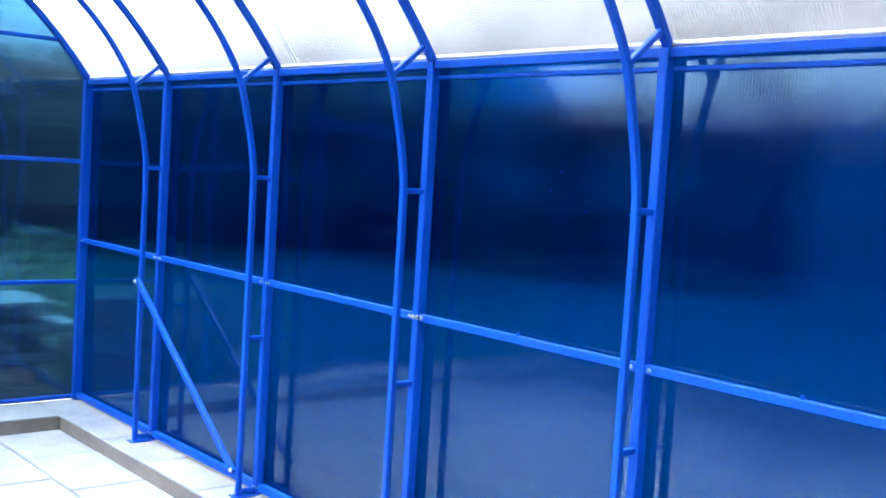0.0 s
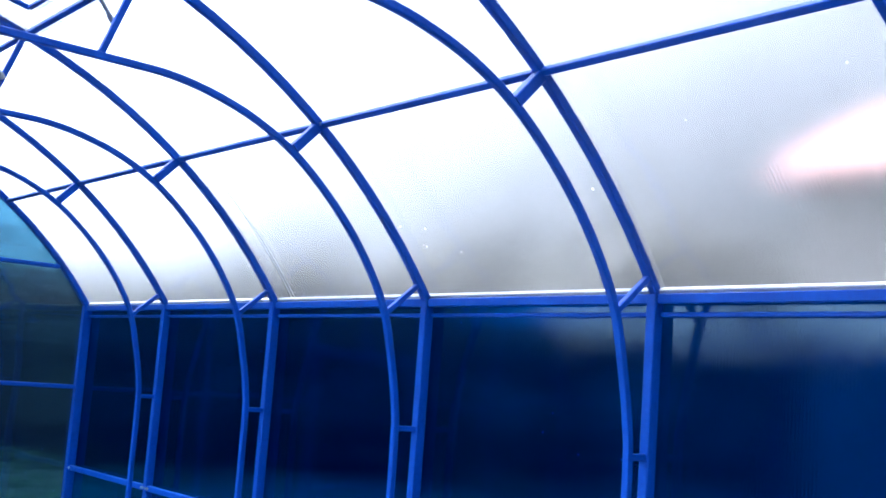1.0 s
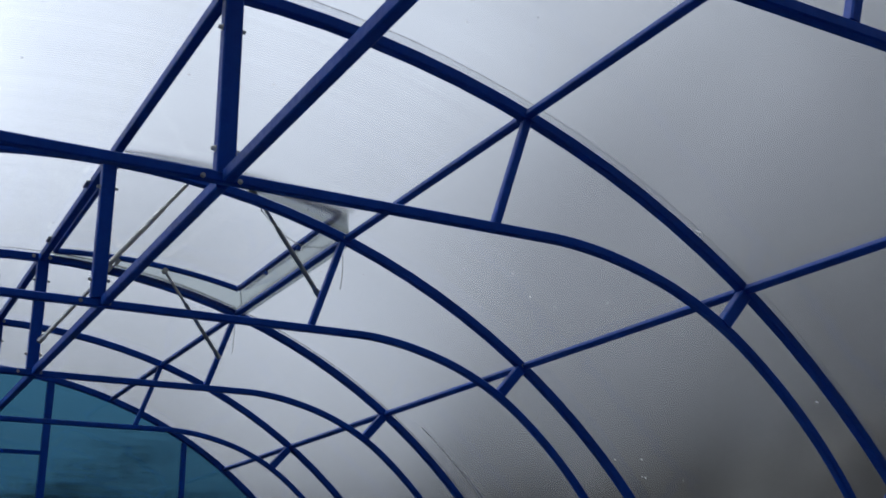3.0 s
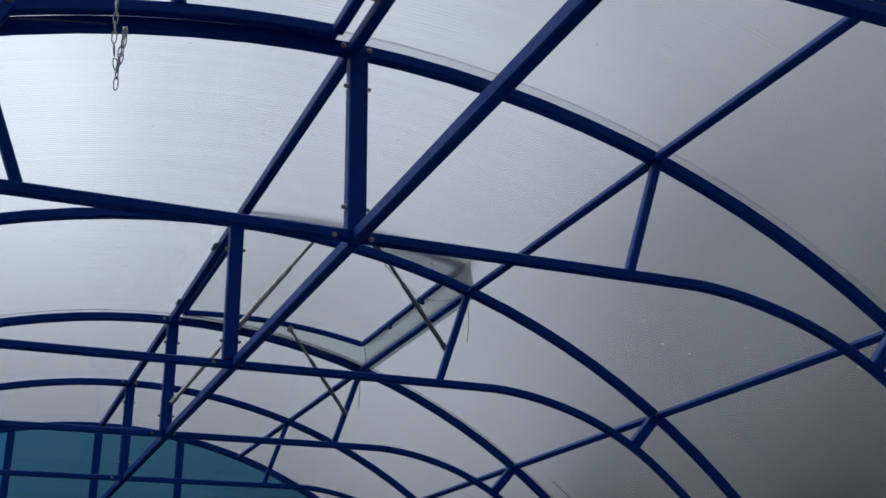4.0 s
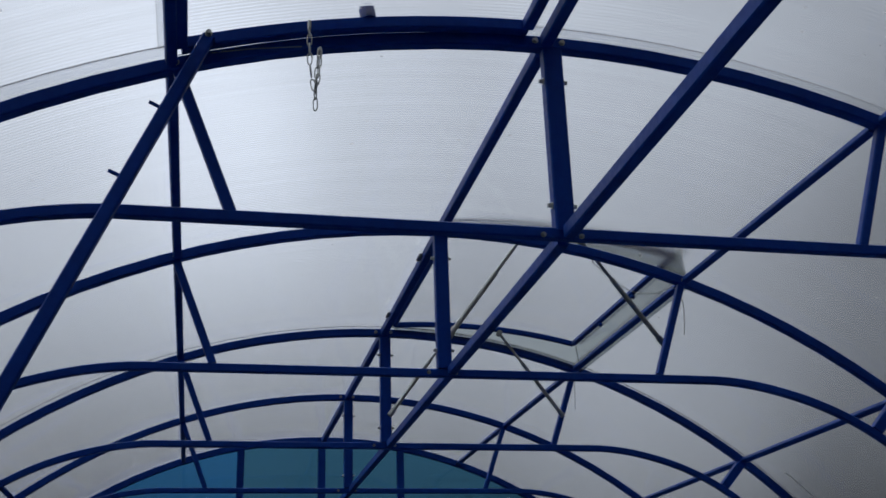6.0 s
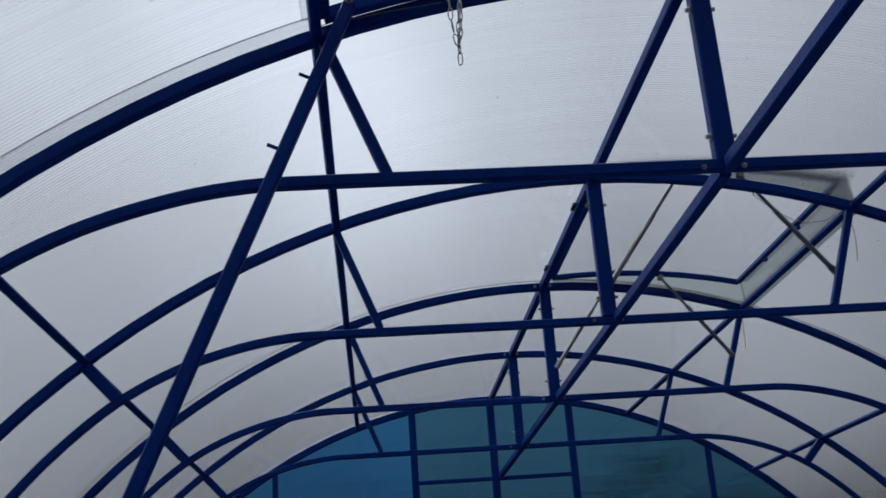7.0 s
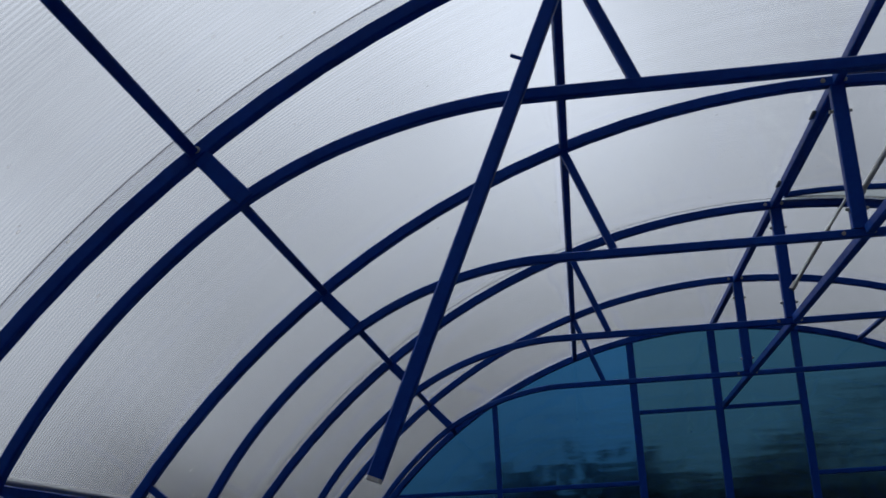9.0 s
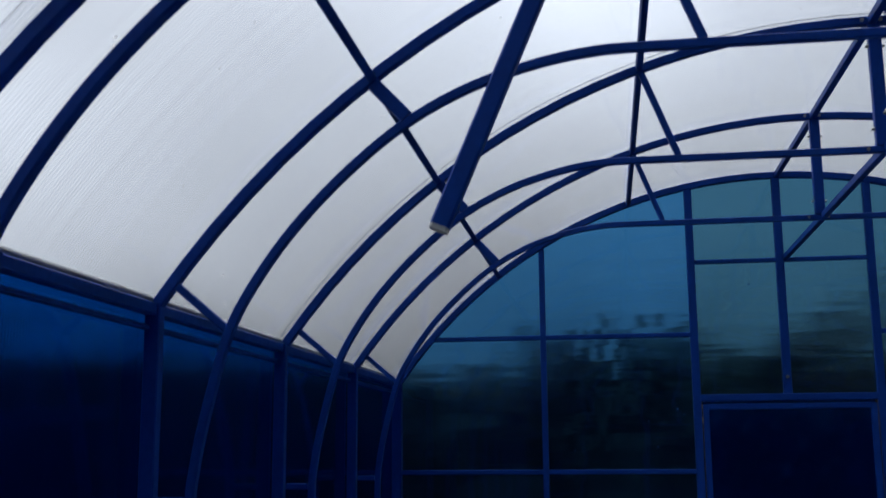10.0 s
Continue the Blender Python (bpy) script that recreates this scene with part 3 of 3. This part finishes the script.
# ---------------------------------------------------------------- props of the open sash
def make_prop(p, q):
    p, q = Vector(p), Vector(q)
    e = tagged(empty("vent_prop", p), "grey telescopic metal rod propping the open roof vent", "vent prop", "rods of the open vent")
    d = q - p
    part("tube", rod((0, 0, 0), d * 0.62, 0.0078, 10), ZINC, e)
    part("inner_rod", rod(d * 0.60, d, 0.0055, 10), ZINC, e)
    part("clamp", rod(d.normalized() * -0.014, d.normalized() * 0.016, 0.0105, 8), ZINC, e)
    part("eye", rod(d + Vector((0, -0.012, 0)), d + Vector((0, 0.012, 0)), 0.011, 8), ZINC, e)
    return e


SLOPE = math.tan(radians(5.5))
for y in (Y[3] + 0.035, Y[2] - 0.035):
    make_prop((0.712, y, 2.73), (0.475, y, arch_z(0.475) + 0.475 * SLOPE + 0.005))
    make_prop((0.032, y, 2.722), (0.285, y, arch_z(0.285) + 0.285 * SLOPE + 0.005))


# ---------------------------------------------------------------- chains and cords
def link_mesh():
    """One oval chain link in the xz plane."""
    bm = bmesh.new()
    n, m = 14, 6
    rings = []
    for i in range(n):
        a = 2 * math.pi * i / n
        c = Vector((0.0062 * math.cos(a), 0, 0.011 * math.sin(a) + 0.004 * (1 if math.sin(a) > 0 else -1)))
        d = Vector((math.cos(a), 0, math.sin(a)))
        rings.append([bm.verts.new(c + d * 0.0017 * math.cos(2 * math.pi * j / m) + Vector((0, 0.0017, 0)) * math.sin(2 * math.pi * j / m)) for j in range(m)])
    for i in range(n):
        r, q = rings[i], rings[(i + 1) % n]
        for j in range(m):
            bm.faces.new((r[j], r[(j + 1) % m], q[(j + 1) % m], q[j]))
    bmesh.ops.recalc_face_normals(bm, faces=bm.faces)
    return mesh_of(bm, "chain_link", True)


LINK = link_mesh()


def make_chain(pts, label, size=1.0):
    e = tagged(empty("chain", pts[0]), label, "chain")
    part("hook", rod((0, 0, 0.012 * size), (0, 0, -0.004), 0.004 * size, 6), ZINC, e)
    o = Vector(pts[0])
    k = 0
    for a, b in zip(pts, pts[1:]):
        a, b = Vector(a), Vector(b)
        n = max(1, round((b - a).length / (0.0235 * size)))
        for i in range(n):
            ob = part("chain_link", LINK, ZINC, e)
            d = (b - a).normalized()
            ob.matrix_local = Matrix.Translation(a + (b - a) * (i + 0.5) / n - o) @ d.to_track_quat('Z', 'Y').to_matrix().to_4x4() @ pose(0, 0, 0, 0, 0, 90 * (k % 2) + 20) @ Matrix.Diagonal((0.75 * size, 0.75 * size, 0.9 * size, 1))
            k += 1
    return e


CY = Y[4] - 0.075
make_chain([(-0.503, CY, 2.995), (-0.501, CY, 2.91), (-0.497, CY, 2.875), (-0.490, CY, 2.848), (-0.484, CY, 2.885), (-0.481, CY, 2.945), (-0.486, CY - 0.004, 2.90), (-0.490, CY - 0.004, 2.855), (-0.489, CY, 2.808)],
           "short zinc chain hanging from the shut roof vent")


def make_cord(pts, label, material=ZINC):
    bm = sweep(spline(pts, 6), 0.0023, 0.0023, (0, 1, 0.1), 0.0005)
    return tagged(part("cord", bm, material), label, "cord")


CH = Y[3] + 0.04
make_chain([(0.509, CH, 2.987), (0.540, CH, 2.955), (0.577, CH, 2.925), (0.615, CH, 2.900), (0.656, CH, 2.886), (0.715, CH, 2.890), (0.775, CH, 2.912)],
           "slim zinc chain slung under the open roof vent", 0.5)
make_cord([(0.778, CH, 2.910), (0.799, CH, 2.874), (0.800, CH, 2.81), (0.793, CH, 2.756)], "thin loose wire end hanging from the purlin")
make_cord([(0.783, Y[2] - 0.02, 2.885), (0.781, Y[2] - 0.02, 2.82), (0.778, Y[2] - 0.02, 2.75)], "thin loose wire end hanging from the purlin")

# no wire here: a strip added to draw the highlight along the rib-arch gap
make_cord([(-0.69, Y[4] - 0.05, 2.93), (-0.61, Y[4] - 0.05, 2.947), (-0.515, Y[4] - 0.05, 2.962)], "thin added line for the bright gap between vent rib and arch", EDGE)


# ---------------------------------------------------------------- loose braces
def make_brace(p, q, side, w, h, label):
    p, q = Vector(p), Vector(q)
    e = tagged(empty("brace", p), label, "brace", "diagonal braces")
    d = q - p
    part("tube", sweep([(0, 0, 0), d], w, h, side), PAINT, e)
    return e, d


b1, d1 = make_brace((-0.697, Y[4] - 0.052, 2.963), (-1.119, -4.426, 1.921), (0, 1, 0), 0.020, 0.026, "blue steel tube hanging from the roof vent, open at its end")
part("end_cap", sweep([d1, d1 + d1.normalized() * 0.006], 0.019, 0.025, (0, 1, 0)), CAPPLAST, b1, "pale cut tube end")
for f in (0.165, 0.31):
    at = d1 * f
    part("pin", rod(at + Vector((-0.010, 0, 0.003)), at + Vector((-0.032, -0.003, 0.012)), 0.004, 6), PAINT, b1, "dark bolt sticking out")
part("bolt", hexbolt((0, -0.014, 0), (0, -1, 0), 0.005, 0.01), ZINC, b1, "zinc bolt head")
b2, d2 = make_brace((1.896, Y[1] - 0.005, 0.937), (1.896, Y[2] + 0.012, 0.195), (1, 0, 0), 0.022, 0.03, "blue steel diagonal brace low on the wall frame")
part("bolt", hexbolt((-0.012, 0, -0.01), (-1, 0, 0), 0.008, 0.01), ZINC, b2, "zinc bolt head")
part("bolt", hexbolt(d2 + Vector((-0.012, 0, 0.01)), (-1, 0, 0), 0.008, 0.01), ZINC, b2, "zinc bolt head")

# ---------------------------------------------------------------- outside
rnd = random.Random(4)


def foliage(bm, centre, radius, n, size, squash=0.8):
    """Many small leaf clumps scattered through an uneven crown."""
    c = Vector(centre)
    lobes = [(c + Vector((rnd.gauss(0, .45), rnd.gauss(0, .45), rnd.gauss(0, .4) * squash)) * radius, radius * rnd.uniform(.35, .65)) for _ in range(7)]
    for _ in range(n):
        o, r = rnd.choice(lobes)
        v = Vector((rnd.gauss(0, 1), rnd.gauss(0, 1), rnd.gauss(0, 1))).normalized() * r * rnd.uniform(.5, 1.0) ** .5
        p = o + Vector((v.x, v.y, v.z * squash))
        a = Vector((rnd.gauss(0, 1), rnd.gauss(0, 1), rnd.gauss(0, 1))).normalized()
        b = a.orthogonal().normalized()
        k = a.cross(b)
        s = size * rnd.uniform(.6, 1.4)
        bm.faces.new([bm.verts.new(p + q) for q in (b * s, k * s * .6, -b * s, -k * s * .6)])


def make_tree(x, y, h, crown_r, leaves=260):
    e = tagged(empty("tree", (x, y, -0.06)), "dark leafy tree standing beyond the greenhouse", "tree", "trees outside")
    bm = bmesh.new()
    bmesh.ops.create_cone(bm, cap_ends=True, segments=8, radius1=0.03 * h, radius2=0.012 * h, depth=h * .7, matrix=Matrix.Translation((0, 0, h * .35)))
    for k in range(5):
        a = rnd.uniform(0, 6.3)
        z = h * rnd.uniform(.35, .6)
        sweep([(0, 0, z), (math.cos(a) * crown_r * .5, math.sin(a) * crown_r * .5, z + h * .2)], .05, .05, (0.3, 0.2, 1), .008, bm)
    part("trunk", bm, BARK, e, "grey bark trunk with bare limbs")
    bm = bmesh.new()
    foliage(bm, (0, 0, h * .6), crown_r, leaves, crown_r * .06)
    part("crown", bm, LEAF, e, "uneven dark green crown")
    return e


for x, y, h, r in ((12.5, 9, 3.9, 1.7), (9.5, 12, 3.6, 1.7), (6, 13.5, 3.4, 1.6), (2, 14.5, 3.2, 1.6), (-2.5, 14.5, 3.3, 1.6), (-6.5, 13.5, 2.9, 1.5)):
    make_tree(x, y, h, r, 1500)

lb = bmesh.new()
bmesh.ops.create_icosphere(lb, subdivisions=2, radius=1)
LUMP = ([v.co.copy() for v in lb.verts], [[v.index for v in f.verts] for f in lb.faces])
lb.free()
bm = bmesh.new()
for k in range(170):
    a = radians(-130 + 300 * k / 170 + rnd.uniform(-1, 1))
    rise = min(1.0, max(0.0, (radians(68) - a) / radians(22)))
    d = rnd.uniform(17, 23)
    h = (3.9 if a > radians(98) else 4.4 if a > radians(72) else 4.0 + 1.7 * rise) * rnd.uniform(.95, 1.05)
    c = Vector((d * math.cos(a), -5 + d * math.sin(a), 0))
    foliage(bm, c + Vector((0, 0, h * .42)), h * .45, 640, .13, 1.0)
    for z, r in ((.2, .22), (.42, .2), (.62, .15)):
        o = c + Vector((rnd.uniform(-.5, .5), rnd.uniform(-.5, .5), h * z))
        vs = []
        for q in LUMP[0]:
            p = o + q * h * r
            vs.append(bm.verts.new(p + noise.noise_vector(p * 1.3) * h * .07))
        for f in LUMP[1]:
            bm.faces.new([vs[i] for i in f])
tagged(part("woods", bm, LEAF), "dark woodland edge round the plot", "woods", kind="stuff")


def make_bush(x, y, r):
    e = tagged(empty("bush", (x, y, -0.06)), "fresh green bush behind the gable", "bush", "bushes outside")
    bm = bmesh.new()
    for k in range(6):
        a = rnd.uniform(0, 6.3)
        sweep([(0, 0, 0), (math.cos(a) * r * .4, math.sin(a) * r * .4, r * .9)], .012, .012, (.3, .2, 1), .002, bm)
    part("stems", bm, BARK, e, "thin brown stems")
    bm = bmesh.new()
    foliage(bm, (0, 0, r * .8), r * .8, 420, .045, .9)
    part("leaves", bm, BUSH, e)
    return e


for x, y, r in ((2.3, 2.1, .7), (1.3, 2.3, .62), (2.75, 1.6, .62), (3.3, 2.6, .75), (0.4, 2.6, .6)):
    make_bush(x, y, r)


def make_slab(x0, x1, y, z0, z1, depth, turn):
    s = part("concrete_slab", box((x0 - x1, -depth / 2, z0 - z1), (0, depth / 2, 0), 0.008), SLAB)
    s.matrix_world = pose(x1, y, z1, 0, 0, turn)
    return tagged(s, "weathered pale grey concrete slab stacked outside the gable", "slab", "slabs stacked outside")


def make_block(x0, x1, y, z0, z1):
    b = part("timber_block", box((x0, y - .2, z0), (x1, y + .2, z1), .006), BARK)
    return tagged(b, "dark timber block between the stacked slabs", "block", "blocks of the stack")


for x0, x1, z0, z1, turn in ((0.3, 2.28, -0.06, 0.03, 0), (0.35, 2.24, 0.165, 0.235, 1), (0.2, 2.31, 0.375, 0.44, -1), (0.6, 2.13, 0.49, 0.585, 0)):
    make_slab(x0, x1, 1.0, z0, z1, 0.6, turn)
for z0, z1 in ((0.03, 0.165), (0.235, 0.375), (0.44, 0.50)):
    for x in (0.7, 1.35, 2.0):
        make_block(x - .07, x + .07, 0.98, z0, z1)
pl = part("leaning_board", box((-.05, -.012, 0), (.05, .012, .42), .003), BARK)
pl.matrix_world = pose(2.2, 0.62, -0.06, -6, 0, 0)
tagged(pl, "short dark board leaning on the slab stack", "board")


def make_house(x, y, sx, sy, wall_h, ridge_h, turn):
    e = tagged(empty("house", (x, y, -0.06)), "brown-grey rendered house with a faded red roof", "house")
    part("wall", box((-sx / 2, -sy / 2, 0), (sx / 2, sy / 2, wall_h)), PLASTER, e)
    bm = bmesh.new()
    o = .45
    A = [(-sx / 2 - o, -sy / 2 - o, wall_h - .1), (-sx / 2 - o, sy / 2 + o, wall_h - .1), (sx / 2 + o, -sy / 2 - o, wall_h - .1), (sx / 2 + o, sy / 2 + o, wall_h - .1)]
    R = [(0, -sy / 2 - o, ridge_h), (0, sy / 2 + o, ridge_h)]
    v = [bm.verts.new(p) for p in A + R]
    for f in ((0, 4, 5, 1), (2, 3, 5, 4), (0, 2, 4), (1, 5, 3), (0, 1, 3, 2)):
        bm.faces.new([v[i] for i in f])
    bmesh.ops.recalc_face_normals(bm, faces=bm.faces)
    part("roof", bm, ROOFRED, e, "faded red sheet-metal roof")
    e.rotation_euler.z = radians(turn)
    return e


make_house(15.5, -3.6, 6.0, 10.5, 4.95, 6.4, 4)

# ---------------------------------------------------------------- paving and coping, piece by piece
PW, PL = 0.5, 0.6
pav = mesh_of(box((-PW / 2 + .008, -PL / 2 + .008, -0.03), (PW / 2 - .008, PL / 2 - .008, 0.0), .005), "paving_slab")
E0, E1 = HALF - 0.215, -HALF + 0.215
N0, N1 = -0.335, Y[8] + 0.335


def lay_slab(x0, x1, y0, y1):
    ob = part("paving_slab", pav, PAVER, floor)
    ob.matrix_local = pose((x0 + x1) / 2, (y0 + y1) / 2, rnd.uniform(-.003, .002), rnd.uniform(-.25, .25), rnd.uniform(-.25, .25), rnd.uniform(-.2, .2)) @ Matrix.Diagonal((abs(x1 - x0) / PW, abs(y1 - y0) / PL, 1, 1))


x1, col = E0, 0
while x1 > E1 + 0.02:
    x0 = max(E1, 1.425 - PW * col)
    y1, shift = N0, (0.3 if col % 2 else 0.52)
    while y1 > N1 + 0.02:
        y0 = max(N1, y1 - shift)
        lay_slab(x0, x1, y0, y1)
        y1, shift = y0, PL
    x1, col = x0, col + 1

CL = (0.2 - Y[8]) / 17
cop = mesh_of(box((-.115, -CL / 2 + .003, .066), (.115, CL / 2 - .003, BASE), .004), "coping_stone")
for s in (-1, 1):
    for j in range(17):
        ob = part("coping_stone", cop, COPING, kerb)
        ob.matrix_local = pose(s * (HALF - .105), 0.1 - CL * (j + .5), rnd.uniform(-.002, .001), 0, rnd.uniform(-.3, .3), rnd.uniform(-.3, .3))
cop2 = mesh_of(box((-.256 + .003, -.21, .066), (.256 - .003, .21, BASE), .004), "coping_stone")
for y in (-0.13, Y[8] + 0.13):
    for j in range(7):
        ob = part("coping_stone", cop2, COPING, kerb)
        ob.matrix_local = pose(-0.512 * 3 + 0.512 * j, y, rnd.uniform(-.002, .001), rnd.uniform(-.3, .3), 0, rnd.uniform(-.3, .3))
